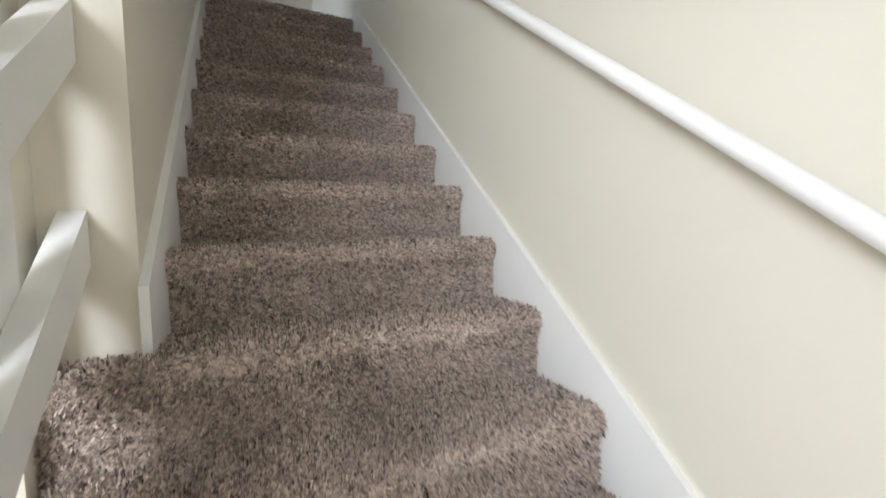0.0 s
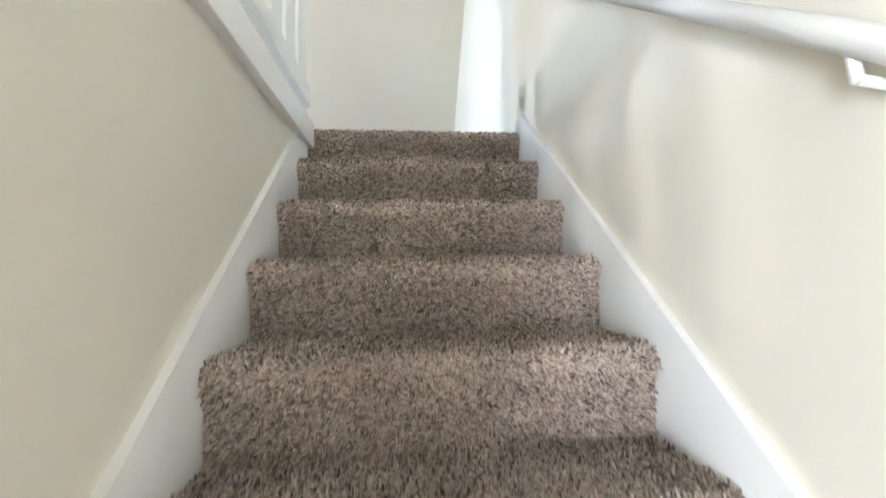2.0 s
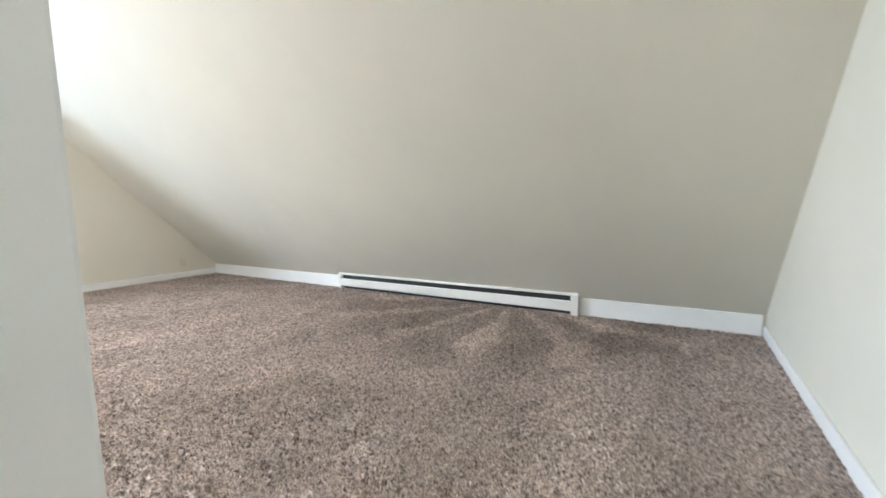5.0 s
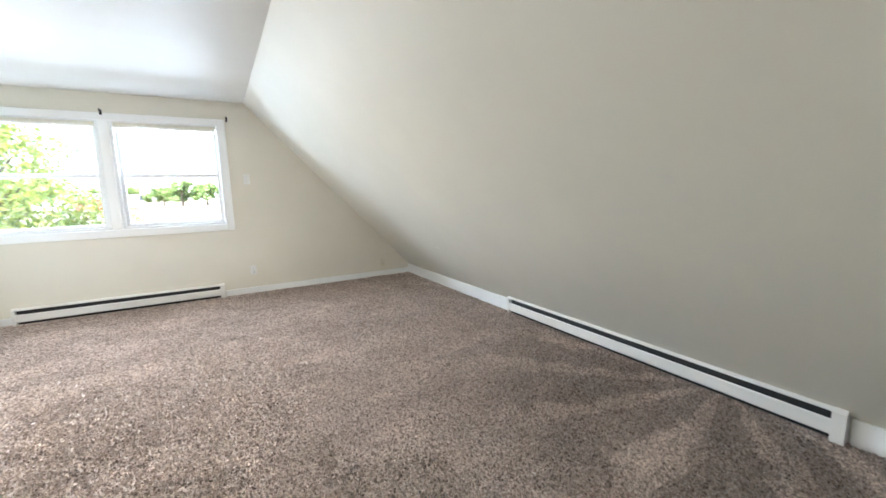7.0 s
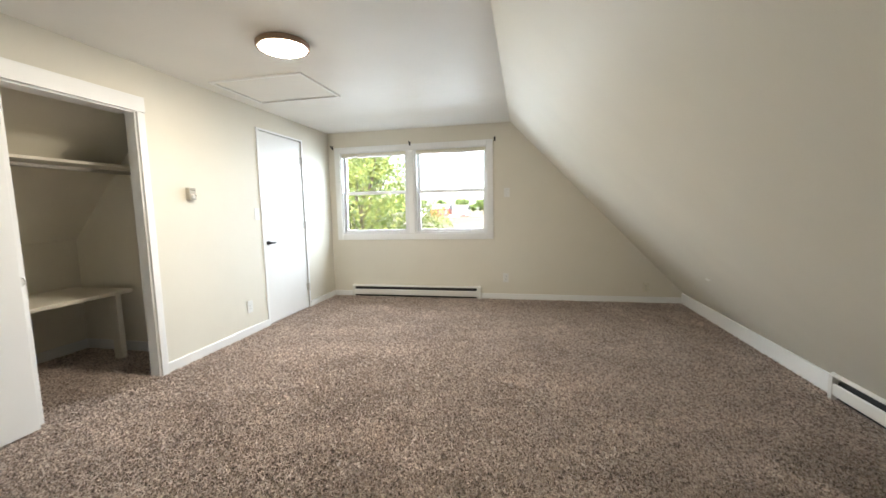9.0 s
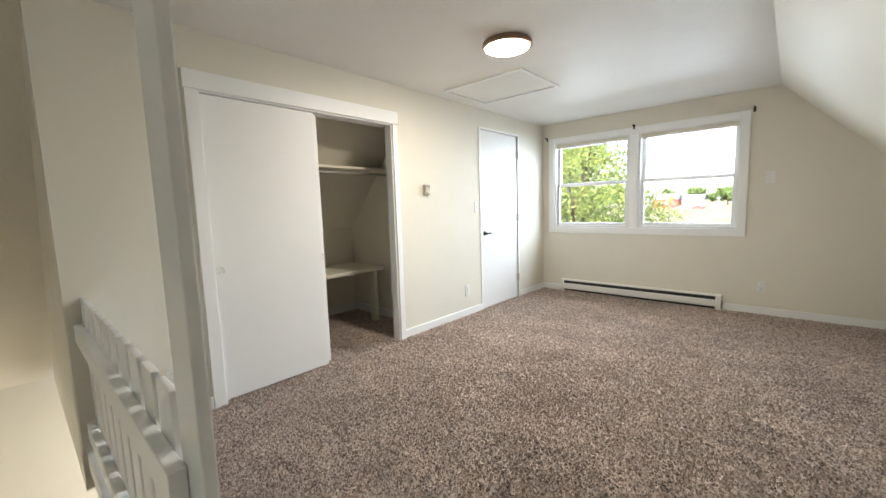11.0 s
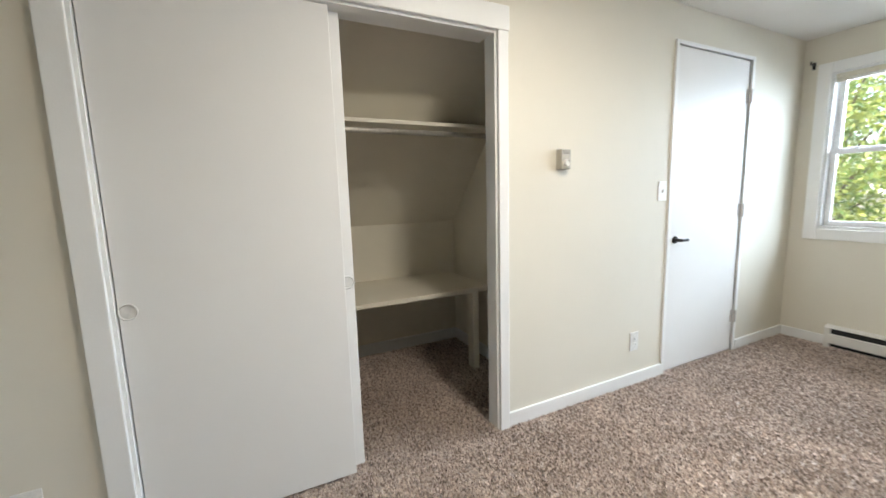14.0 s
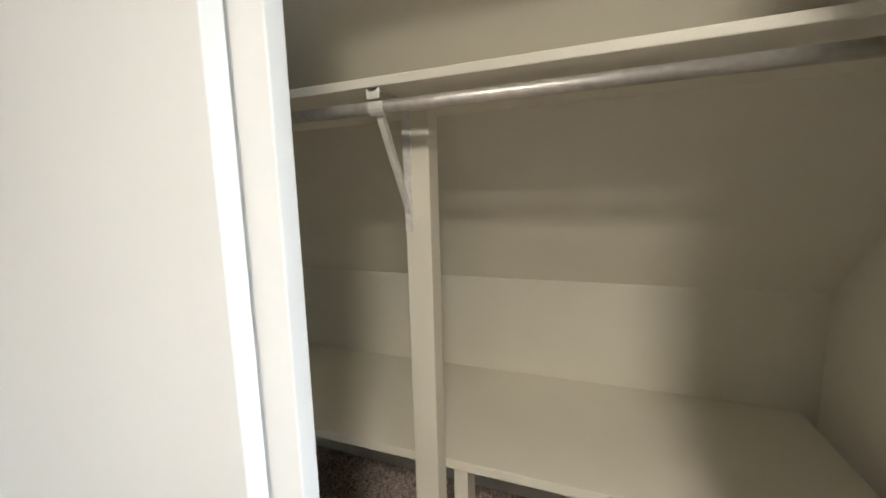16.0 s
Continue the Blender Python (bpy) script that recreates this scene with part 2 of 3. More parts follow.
bm = bmesh.new()
slab(bm, XC, TOP, XR, ZR, G - 0.1, W + 0.1, -0.12)
box(bm, XR, G - 0.1, -0.25, XR + 0.1, W + 0.1, ZR)
structure("wall_sloped", bm, WALL, "cream painted sloping attic wall under the roof", "wall")

bm = bmesh.new()
slab(bm, XD, TOP, XL, ZL, 1.372, W + 0.1, 0.12)
box(bm, XL - 0.1, 1.372, -0.25, XL, W + 0.1, ZL + 0.05)
structure("wall_closet_back", bm, CLOSET, "beige painted closet slope and knee wall", "wall")

bm = bmesh.new()
slab(bm, XD, TOP, XD + (-0.25 - TOP) * SL, -0.25, G - 0.1, 1.26, 0.12)
box(bm, -2.5, G - 0.1, LOW - 0.1, -2.36, 2.7, -0.2)
structure("wall_stair_end", bm, WALL, "cream painted wall and slope at the foot of the stairs", "wall")


def gable(bm, z0, z1, xa, xb, y0, y1):
    """A piece of gable between two heights and, where given, two places."""
    left = lambda z: max(-2.5, XL - 0.1 + (z - ZL) * SL) if z > -0.3 else -2.5
    right = lambda z: min(4.58, XR + 0.1 - (z - ZR) * (XR - XC) / (TOP - ZR)) if z > -0.3 else 4.58
    a0, a1 = (xa, xa) if xa is not None else (left(z0), left(z1))
    b0, b1 = (xb, xb) if xb is not None else (right(z0), right(z1))
    prism(bm, [(a0, z0), (b0, z0), (b1, z1), (a1, z1)], 'y', y0, y1)


HX0, HX1, HZ0, HZ1 = 0.155, 2.185, 0.865, 1.985    # the window's hole
bm = bmesh.new()
gable(bm, -0.25, ZR, None, None, W, W + 0.16)
gable(bm, ZR, HZ0, None, None, W, W + 0.16)
gable(bm, HZ0, HZ1, None, HX0, W, W + 0.16)
gable(bm, HZ0, HZ1, HX1, None, W, W + 0.16)
gable(bm, HZ1, TOP + 0.1, None, None, W, W + 0.16)
structure("wall_window", bm, WALL, "cream painted gable wall with a wide double window", "wall")

bm = bmesh.new()
gable(bm, LOW - 0.1, -0.35, None, None, G - 0.15, G)
gable(bm, -0.35, ZR, -2.5, None, G - 0.15, G)
gable(bm, ZR, TOP + 0.1, None, None, G - 0.15, G)
structure("wall_gable", bm, WALL, "cream painted gable wall beside the carpeted stairs", "wall")

CY0, CY1, CZ = 1.922, 3.400, 1.912        # closet opening
DY0, DY1, DZ = 4.665, 5.440, 2.025        # door opening
bm = bmesh.new()
box(bm, -0.075, 1.26, 0.0, 0, CY0, TOP)
box(bm, -0.075, CY0, CZ, 0, CY1, TOP)
box(bm, -0.075, CY1, 0.0, 0, DY0, TOP)
box(bm, -0.075, DY0, DZ, 0, DY1, TOP)
box(bm, -0.075, DY1, 0.0, 0, W, TOP)
structure("wall_closet", bm, WALL, "cream painted wall with closet opening and door", "wall")

bm = bmesh.new()
prism(bm, [(-0.12, -0.25), (-2.3, -0.25), (-2.2, 0.0), (XL, ZL + 0.05), (XD, TOP), (-0.12, TOP)], 'y', 1.26, 1.372)
structure("wall_closet_south", bm, CLOSET, "beige painted closet end wall above the stairs", "wall")
bm = bmesh.new()
prism(bm, [(-0.12, -0.0), (XL, -0.0), (XL, ZL), (XD, TOP), (-0.12, TOP)], 'y', 3.82, 3.92)
structure("wall_closet_north", bm, CLOSET, "beige painted closet end wall", "wall")

bm = bmesh.new()
box(bm, -0.19, 1.305, LOW - 0.1, 2.2, 1.445, -0.25)
box(bm, -0.002, 1.305, -0.25, X1 + 0.02, 1.3245, -0.002)
structure("wall_stair", bm, WALL, "cream painted wall along the carpeted stairs", "wall")

bm = bmesh.new()
box(bm, -2.4, G, LOW - 0.1, 1.7, 2.6, LOW)
structure("floor_landing", bm, BACKING, "brown-grey carpeted landing at the foot of the stairs", "carpet")
bm = bmesh.new()
box(bm, -2.4, 2.6, LOW - 0.1, 0.0, 2.7, -0.2)
box(bm, -0.29, 1.445, LOW - 0.1, -0.19, 2.6, -0.2)
structure("wall_downstairs", bm, WALL, "cream painted wall downstairs", "wall")
structure("ceiling_downstairs", solid(-2.4, 1.372, -0.35, -0.12, 2.7, -0.252), CEIL, "off-white ceiling downstairs", "ceiling")

# baseboards
def baseboard(bm, x0, y0, x1, y1, h=0.078):
    box(bm, x0, y0, 0, x1, y1, h, bevel=0.004)


bm = bmesh.new()
baseboard(bm, 0, 1.372, 0.014, 1.855)
baseboard(bm, 0, 3.449, 0.014, 4.635)
baseboard(bm, 0, 5.47, 0.014, W)
baseboard(bm, 0.016, W - 0.014, 0.29, W)
baseboard(bm, 2.085, W - 0.014, XR - 0.018, W)
structure("baseboard", bm, TRIM, "low white painted baseboard", "baseboard")
bm = bmesh.new()
baseboard(bm, XR - 0.016, G + 0.016, XR, 1.415, 0.128)
baseboard(bm, XR - 0.016, 3.78, XR, W, 0.128)
structure("baseboard_slope", bm, TRIM, "tall white painted baseboard under the slope", "baseboard")
bm = bmesh.new()
baseboard(bm, X1 + 0.07, G, XR - 0.016, G + 0.012, 0.064)
structure("baseboard_gable", bm, TRIM, "white painted baseboard along the gable wall", "baseboard")
bm = bmesh.new()
baseboard(bm, XL, 1.372, XL + 0.014, 3.82, 0.09)
baseboard(bm, XL + 0.016, 3.806, -0.13, 3.82, 0.09)
structure("baseboard_closet", bm, TRIM, "white painted baseboard inside the closet", "baseboard")

# ---- stairs ----
def step_profile(k):
    """The carpeted outline of a step, from the foot of its riser over the nosing to the back of the tread, as (x, z)."""
    x, z = X1 - RUN * (k - 1), -RISE * (k - 1)
    pts = [(x + 0.022, z - RISE), (x + 0.020, z - 0.075)]
    for i in range(9):
        a = math.pi * (1.12 - 0.62 * i / 8)
        pts.append((x + 0.030 + 0.030 * math.cos(a), z - 0.030 + 0.030 * math.sin(a)))
    pts.append((x + (RUN + 0.022 if k > 1 else 0.06), z))
    return pts


stairs = thing("staircase", (X1, SY0, LOW), "straight staircase in brown-grey cut pile carpet with white skirt boards", "stairs")
for k in range(1, 14):
    pts = step_profile(k)
    y1 = SY1 if k < 10 else 1.44
    far = pts[-1][0]
    part("step", prism(bmesh.new(), [(far, pts[0][1] - (0 if k == 13 else 0.05))] + [(pts[0][0], pts[0][1] - (0 if k == 13 else 0.05))] + pts, 'y', SY0, y1), BACKING, stairs, smooth=False)


def skirt(y0, y1, xa, xb):
    line = lambda x: -RISE * (X1 - x) / RUN
    pts = [(xa, line(xa) - 0.22), (xb, line(xb) - 0.22), (xb, line(xb) + 0.085), (xa, line(xa) + 0.085)]
    if xb > X1:
        pts = [(xa, line(xa) - 0.22), (X1 + 0.07, -0.2), (X1 + 0.07, 0.065), (X1 - 0.02, 0.075), (xa, line(xa) + 0.085)]
    return prism(bmesh.new(), pts, 'y', y0, y1)


part("skirt_board", skirt(G, SY0, -1.3, X1 + 0.1), TRIM, stairs, "white painted skirt board")
part("skirt_board", skirt(SY1, SY1 + 0.017, -0.21, X1 - 0.06), TRIM, stairs, "white painted skirt board")


def pile(name, strips, density, parent, seed, length, width, material):
    """Cut pile as thousands of leaning tufts. strips: profile points (x, z), y0, y1; each stretch is sown with tufts."""
    rng = np.random.default_rng(seed)
    base, normal = [], []
    for pts, y0, y1 in strips:
        for (xa, za), (xb, zb) in zip(pts, pts[1:]):
            ln = math.hypot(xb - xa, zb - za)
            n = rng.poisson(ln * (y1 - y0) * density)
            u, v = rng.random(n), rng.random(n)
            base.append(np.stack([xa + (xb - xa) * u, y0 + (y1 - y0) * v, za + (zb - za) * u], 1))
            normal.append(np.tile([(za - zb) / ln, 0, (xb - xa) / ln], (n, 1)))
    p, nn = np.concatenate(base), np.concatenate(normal)
    n = len(p)
    lean = rng.normal(0, 0.85, (n, 3))
    lean[:, 2] -= 0.25 * (np.abs(nn[:, 2]) < 0.7)
    d = nn + lean
    d /= np.linalg.norm(d, axis=1)[:, None]
    d = np.where(((d * nn).sum(1) < 0.25)[:, None], nn, d)
    side = np.cross(d, rng.normal(0, 1, (n, 3)))
    side /= np.linalg.norm(side, axis=1)[:, None]
    w = (width * (0.6 + 0.8 * rng.random(n)))[:, None]
    h = (length * (0.6 + 0.7 * rng.random(n)))[:, None]
    q = p - nn * 0.002
    verts = np.stack([q - side * w / 2, q + side * w / 2, q + d * h + side * w * 0.35, q + d * h - side * w * 0.35], 1).reshape(-1, 3)
    if parent:
        verts = verts - np.array(parent.matrix_basis.translation)
    me = bpy.data.meshes.new(name)
    me.vertices.add(4 * n)
    me.vertices.foreach_set("co", verts.ravel().astype(np.float32))
    me.loops.add(4 * n)
    me.loops.foreach_set("vertex_index", np.arange(4 * n, dtype=np.int32))
    me.polygons.add(n)
    me.polygons.foreach_set("loop_start", np.arange(0, 4 * n, 4, dtype=np.int32))
    me.update(calc_edges=True)
    me.materials.append(material)
    ob = new(name, me)
    ob.parent = parent
    return tagged(ob, "brown-grey cut pile of a frieze carpet", "", "", "stuff")


pile("carpet_pile", [(step_profile(k), SY0, SY1 if k < 10 else 1.44) for k in range(1, 14)], 44000, stairs, 3, 0.0135, 0.0042, PILE)

# ---- railing at the stair head ----
rail = thing("railing", (1.68, 1.31, 0.0), "white painted railing of wide boards on rails beside the stair opening", "railing")
part("fascia", solid(0.0, 1.274, -0.085, 1.694, 1.3215, 0.016, bevel=0.004), RAIL, rail)
part("bottom_rail", solid(0.0, 1.286, 0.085, 1.680, 1.321, 0.166, bevel=0.004), RAIL, rail)
part("top_rail", solid(0.0, 1.286, 0.585, 1.680, 1.321, 0.672, bevel=0.004), RAIL, rail)
first = None
for i in range(11):
    x = 1.530 - 0.164 * i
    if x < 0.0:
        break
    if first is None:
        first = part("board", solid(x - 0.060, 1.322, 0.034, x + 0.060, 1.341, 0.805, bevel=0.004), RAIL, rail)
        x_first = x
    else:
        b = new("board", first.data)
        b.parent = rail
        b.matrix_basis = Matrix.Translation((x - x_first, 0, 0))
post = thing("post", (1.69, 1.31, 0), "square full-height white painted post at the stair head", "post")
part("shaft", solid(1.642, 1.3225, 0.0, 1.780, 1.350, TOP, bevel=0.005), RAIL, post)

# ---- guard at the foot of the stairs ----
guard = thing("guard_rail", (-0.6, 1.42, LOW), "white painted sloping guard rail on the lower stairs", "railing")


def sloped(y0, y1, za, zb, xa=-0.192, xb=-1.15):
    s = RISE / RUN
    d = s * (xa - xb)
    return prism(bmesh.new(), [(xa, za), (xb, za - d), (xb, zb - d), (xa, zb)], 'y', y0, y1)


part("bottom_rail", sloped(1.375, 1.415, -1.53, -1.43), RAIL, guard)
part("top_rail", sloped(1.375, 1.415, -1.17, -1.06), RAIL, guard)
for i in range(5):
    xa = -0.33 - 0.16 * i
    part("board", sloped(1.416, 1.434, -1.56 - 0.16 * i * 0.87 - 0.12, -0.93 - 0.16 * i * 0.87 - 0.12, xa, xa - 0.12), RAIL, guard)

# ---- handrail on the gable ----
hand = thing("handrail", (0.3, 0.47, -0.5), "round white painted handrail on wall brackets", "handrail")
HS = 0.845
hz = lambda x: 0.582 - HS * (1.53 - x)
bm = tube(bmesh.new(), (1.57, 0.447, hz(1.57)), (-1.4, 0.447, hz(-1.4)), 0.017, 18)
part("rod", bm, RAIL, hand, smooth=True)
for x in (1.535, 0.42):
    bm = lathe(bmesh.new(), (x, G, hz(x) - 0.052), [(0.017, 0), (0.017, 0.004), (0.009, 0.008)], (0, 1, 0), 18)
    tube(bm, (x, G + 0.004, hz(x) - 0.052), (x, 0.442, hz(x) - 0.045), 0.006, 8)
    tube(bm, (x, 0.442, hz(x) - 0.047), (x, 0.447, hz(x) - 0.02), 0.006, 8)
    part("bracket", bm, RAIL, hand)

# ---- window ----
win = thing("window_1", (1.17, W, 0.8), "white double window of two vertical sliding sashes in a wide casing", "window", "", "structure")
part("casing", solid(0.092, W - 0.018, 0.79, 0.168, W, 2.045, bevel=0.004), TRIM, win)
part("casing", solid(2.172, W - 0.018, 0.79, 2.248, W, 2.045, bevel=0.004), TRIM, win)
part("casing", solid(0.170, W - 0.018, 1.972, 2.170, W, 2.045, bevel=0.004), TRIM, win)
part("casing", solid(0.170, W - 0.018, 0.79, 2.170, W, 0.868, bevel=0.004), TRIM, win)
part("mullion", solid(1.128, W - 0.016, 0.870, 1.212, W + 0.10, 1.970, bevel=0.004), TRIM, win)
for x0, x1 in ((0.156, 1.127), (1.213, 2.184)):
    bm = bmesh.new()
    box(bm, x0, W + 0.002, 0.866, x0 + 0.028, W + 0.13, 1.984)
    box(bm, x1 - 0.028, W + 0.002, 0.866, x1, W + 0.13, 1.984)
    box(bm, x0 + 0.028, W + 0.002, 0.866, x1 - 0.028, W + 0.13, 0.888)
    box(bm, x0 + 0.028, W + 0.002, 1.962, x1 - 0.028, W + 0.13, 1.984)
    part("window_frame", bm, VINYL, win)
    for z0, z1, y in ((0.889, 1.435, W + 0.045), (1.412, 1.961, W + 0.083)):
        a, b = x0 + 0.030, x1 - 0.030
        bm = bmesh.new()
        box(bm, a, y, z0, a + 0.034, y + 0.032, z1, 0.003)
        box(bm, b - 0.034, y, z0, b, y + 0.032, z1, 0.003)
        box(bm, a + 0.034, y, z0, b - 0.034, y + 0.032, z0 + 0.036, 0.003)
        box(bm, a + 0.034, y, z1 - 0.030, b - 0.034, y + 0.032, z1, 0.003)
        sash = part("sash", bm, VINYL, win)
        pane = part("pane", solid(a + 0.036, y + 0.014, z0 + 0.038, b - 0.036, y + 0.018, z1 - 0.032), GLASS, sash)
        pane.visible_shadow = False
    part("sash_lock", solid((x0 + x1) / 2 - 0.03, W + 0.030, 1.436, (x0 + x1) / 2 + 0.03, W + 0.07, 1.450, bevel=0.004), VINYL, win)
    blind = thing("roller_blind", ((x0 + x1) / 2, W + 0.02, 1.93), "narrow white blind drawn up under the window head", "blind", "blinds in the window")
    part("headrail", solid(x0 + 0.032, W + 0.006, 1.925, x1 - 0.032, W + 0.040, 1.960, bevel=0.004), IVORY, blind)
    for i in range(4):
        part("slat", solid(x0 + 0.034, W + 0.008, 1.905 + 0.005 * i, x1 - 0.034, W + 0.036, 1.908 + 0.005 * i), IVORY, blind)

for x in (0.062, 1.170, 2.272):
    br = thing("curtain_rod_bracket", (x, W, 2.05), "small black metal curtain rod bracket above the window", "bracket", "curtain rod brackets")
    y = W if x != 1.170 else W - 0.018
    part("plate", solid(x - 0.010, y - 0.004, 2.022, x + 0.010, y, 2.072, bevel=0.001), BLACK, br)
    bm = tube(bmesh.new(), (x, y - 0.004, 2.052), (x, y - 0.050, 2.052), 0.005, 8)
    tube(bm, (x, y - 0.050, 2.048), (x, y - 0.050, 2.074), 0.005, 8)
    part("hook", bm, BLACK, br)


# wand of the blind
wand = part("wand", tube(bmesh.new(), (1.300, W + 0.004, 1.915), (1.302, W + 0.002, 1.41), 0.004, 8), WPLAST, blind, "clear plastic tilt wand")


# ---- baseboard heaters ----
def heater(length, label):
    """A heater along local x from 0, its back at y = 0, facing -y."""
    h = thing("baseboard_heater", (0, 0, 0), label, "heater", "baseboard heaters")
    prof = [(0, 0.028), (-0.050, 0.028), (-0.056, 0.034), (-0.058, 0.097), (-0.052, 0.105), (-0.046, 0.098), (-0.044, 0.036), (0, 0.036)]
    part("front_panel", prism(bmesh.new(), prof, 'x', 0.03, length - 0.05), HEATW, h)
    top = [(0, 0.158), (-0.040, 0.158), (-0.056, 0.148), (-0.056, 0.142), (-0.038, 0.150), (-0.004, 0.150), (-0.004, 0.0), (0, 0.0)]
    part("back_panel", prism(bmesh.new(), top, 'x', 0.03, length - 0.05), HEATW, h)
    # near-black block inside the casing, painted as the shade of the open slot
    part("slot", solid(0.03, -0.030, 0.004, length - 0.05, -0.006, 0.146), DARK, h)
    bm = bmesh.new()
    n = int(length / 0.03)
    for i in range(n):
        x = 0.05 + (length - 0.12) * i / n
        box(bm, x, -0.041, 0.045, x + 0.0015, -0.031, 0.086)
    tagged(part("fins", bm, FIN, h), kind="stuff")
    part("end_cap", prism(bmesh.new(), [(0, 0), (-0.060, 0), (-0.062, 0.146), (-0.044, 0.162), (0, 0.162)], 'x', 0.0, 0.030), HEATW, h)
    part("end_cap", prism(bmesh.new(), [(0, 0), (-0.060, 0), (-0.062, 0.146), (-0.044, 0.162), (0, 0.162)], 'x', length - 0.050, length), HEATW, h)
    return h


h1 = heater(1.785, "long white enamelled baseboard heater under the window")
h1.matrix_basis = pose(0.293, W - 0.001, 0.006)
h2 = heater(2.345, "long white enamelled baseboard heater under the sloping wall")
h2.matrix_basis = pose(XR - 0.001, 3.768, 0.006, 0, 0, -90)

# ---- closet front ----
cc = thing("closet_casing", (0, 2.64, 0), "white painted wooden casing round the closet opening", "casing", "", "structure")
part("jamb_casing", solid(0, 1.856, 0, 0.018, CY0 + 0.006, 1.905, bevel=0.004), TRIM, cc)
part("jamb_casing", solid(0, CY1 - 0.006, 0, 0.018, 3.448, 1.905, bevel=0.004), TRIM, cc)
part("head_casing", solid(0, 1.850, 1.906, 0.020, 3.454, 2.010, bevel=0.004), TRIM, cc)
part("jamb", solid(-0.125, CY0, 0, -0.0003, CY0 + 0.016, CZ), TRIM, cc)
part("jamb", solid(-0.079, CY1 - 0.016, 0, -0.0003, CY1, CZ), TRIM, cc)
part("head_jamb", solid(-0.125, CY0 + 0.017, CZ - 0.016, -0.002, CY1 - 0.017, CZ - 0.001), TRIM, cc)


def sliding(x, y0, y1, pulls, label):
    d = thing("closet_door", (x, (y0 + y1) / 2, 0.012), label, "door", "sliding closet doors")
    part("panel", solid(x - 0.017, y0, 0.014, x + 0.017, y1, CZ - 0.02, bevel=0.003), DOOR, d)
    for yp in pulls:
        part("finger_pull", lathe(bmesh.new(), (x + 0.0175, yp, 0.842), [(0.028, 0), (0.028, 0.003), (0.0255, 0.0045), (0.0235, 0.0035), (0.0225, 0.0006)], (1, 0, 0), 32), PULL, d, "round recessed pull")
    return d


sliding(-0.032, 1.942, 2.668, (1.968,), "flat white sliding closet door drawn half across")
sliding(-0.080, 1.990, 2.716, (2.688,), "flat white sliding closet door behind the other")

# ---- inside the closet ----
sh = thing("closet_shelf", (-0.6, 2.6, 1.575), "long beige painted closet shelf under the slope", "shelf")
part("plank", solid(-0.740, 1.376, 1.557, -0.400, 3.818, 1.577, bevel=0.003), CLOSET, sh)
part("cleat", solid(-0.700, 3.796, 1.512, -0.45, 3.818, 1.5565, bevel=0.002), CLOSET, sh)
rod = thing("hanging_rod", (-0.428, 2.6, 1.522), "steel clothes hanging rod below the closet shelf", "rod")
part("tube", tube(bmesh.new(), (-0.428, 1.374, 1.522), (-0.428, 3.818, 1.522), 0.0140, 20), CHROME, rod, smooth=True)
for y in (1.374, 3.806):
    part("socket", lathe(bmesh.new(), (-0.428, y, 1.522), [(0.024, 0), (0.024, 0.012), (0.016, 0.0125)], (0, 1, 0), 24), WPLAST, rod)
su = thing("support_post", (-0.57, 2.70, 0), "slim beige painted wooden stud holding the closet shelf", "post")
part("stud", solid(-0.620, 2.647, 0.0, -0.560, 2.716, 1.5565, bevel=0.003), CLOSET, su)
rb = thing("rod_bracket", (-0.54, 2.69, 1.3), "white metal shelf and rod bracket on the stud", "bracket")
bm = bmesh.new()
box(bm, -0.560, 2.648, 1.245, -0.556, 2.670, 1.556, 0.001)
box(bm, -0.556, 2.648, 1.5505, -0.405, 2.670, 1.5565, 0.001)
box(bm, -0.409, 2.644, 1.535, -0.405, 2.674, 1.5565, 0.001)
part("plate", bm, WPLAST, rb)
bm = bmesh.new()
prism(bm, [(-0.556, 1.290), (-0.556, 1.312), (-0.442, 1.512), (-0.430, 1.498)], 'y', 2.652, 2.666)
part("arm", bm, WPLAST, rb)
bm = bmesh.new()
for i in range(10):
    a0, a1 = radians(150 + 24 * i), radians(150 + 24 * (i + 1))
    r0, r1 = 0.0145, 0.0185
    prism(bm, [(-0.428 + r * math.cos(a), 1.522 + r * math.sin(a)) for r, a in ((r0, a0), (r1, a0), (r1, a1), (r0, a1))], 'y', 2.643, 2.675)
part("hook", bm, WPLAST, rb)
be = thing("closet_bench", (-0.95, 2.6, 0), "low beige painted shelf bench along the closet knee wall", "bench")
part("top", solid(XL + 0.001, 1.376, 0.545, -0.640, 3.765, 0.575, bevel=0.003), CLOSET, be)
for y in (3.66, 2.745, 1.50):
    part("leg", solid(-0.735, y - 0.022, 0.0, -0.660, y + 0.022, 0.544, bevel=0.003), CLOSET, be)
part("back_cleat", solid(XL + 0.0145, 1.38, 0.485, XL + 0.034, 3.76, 0.544), CLOSET, be)

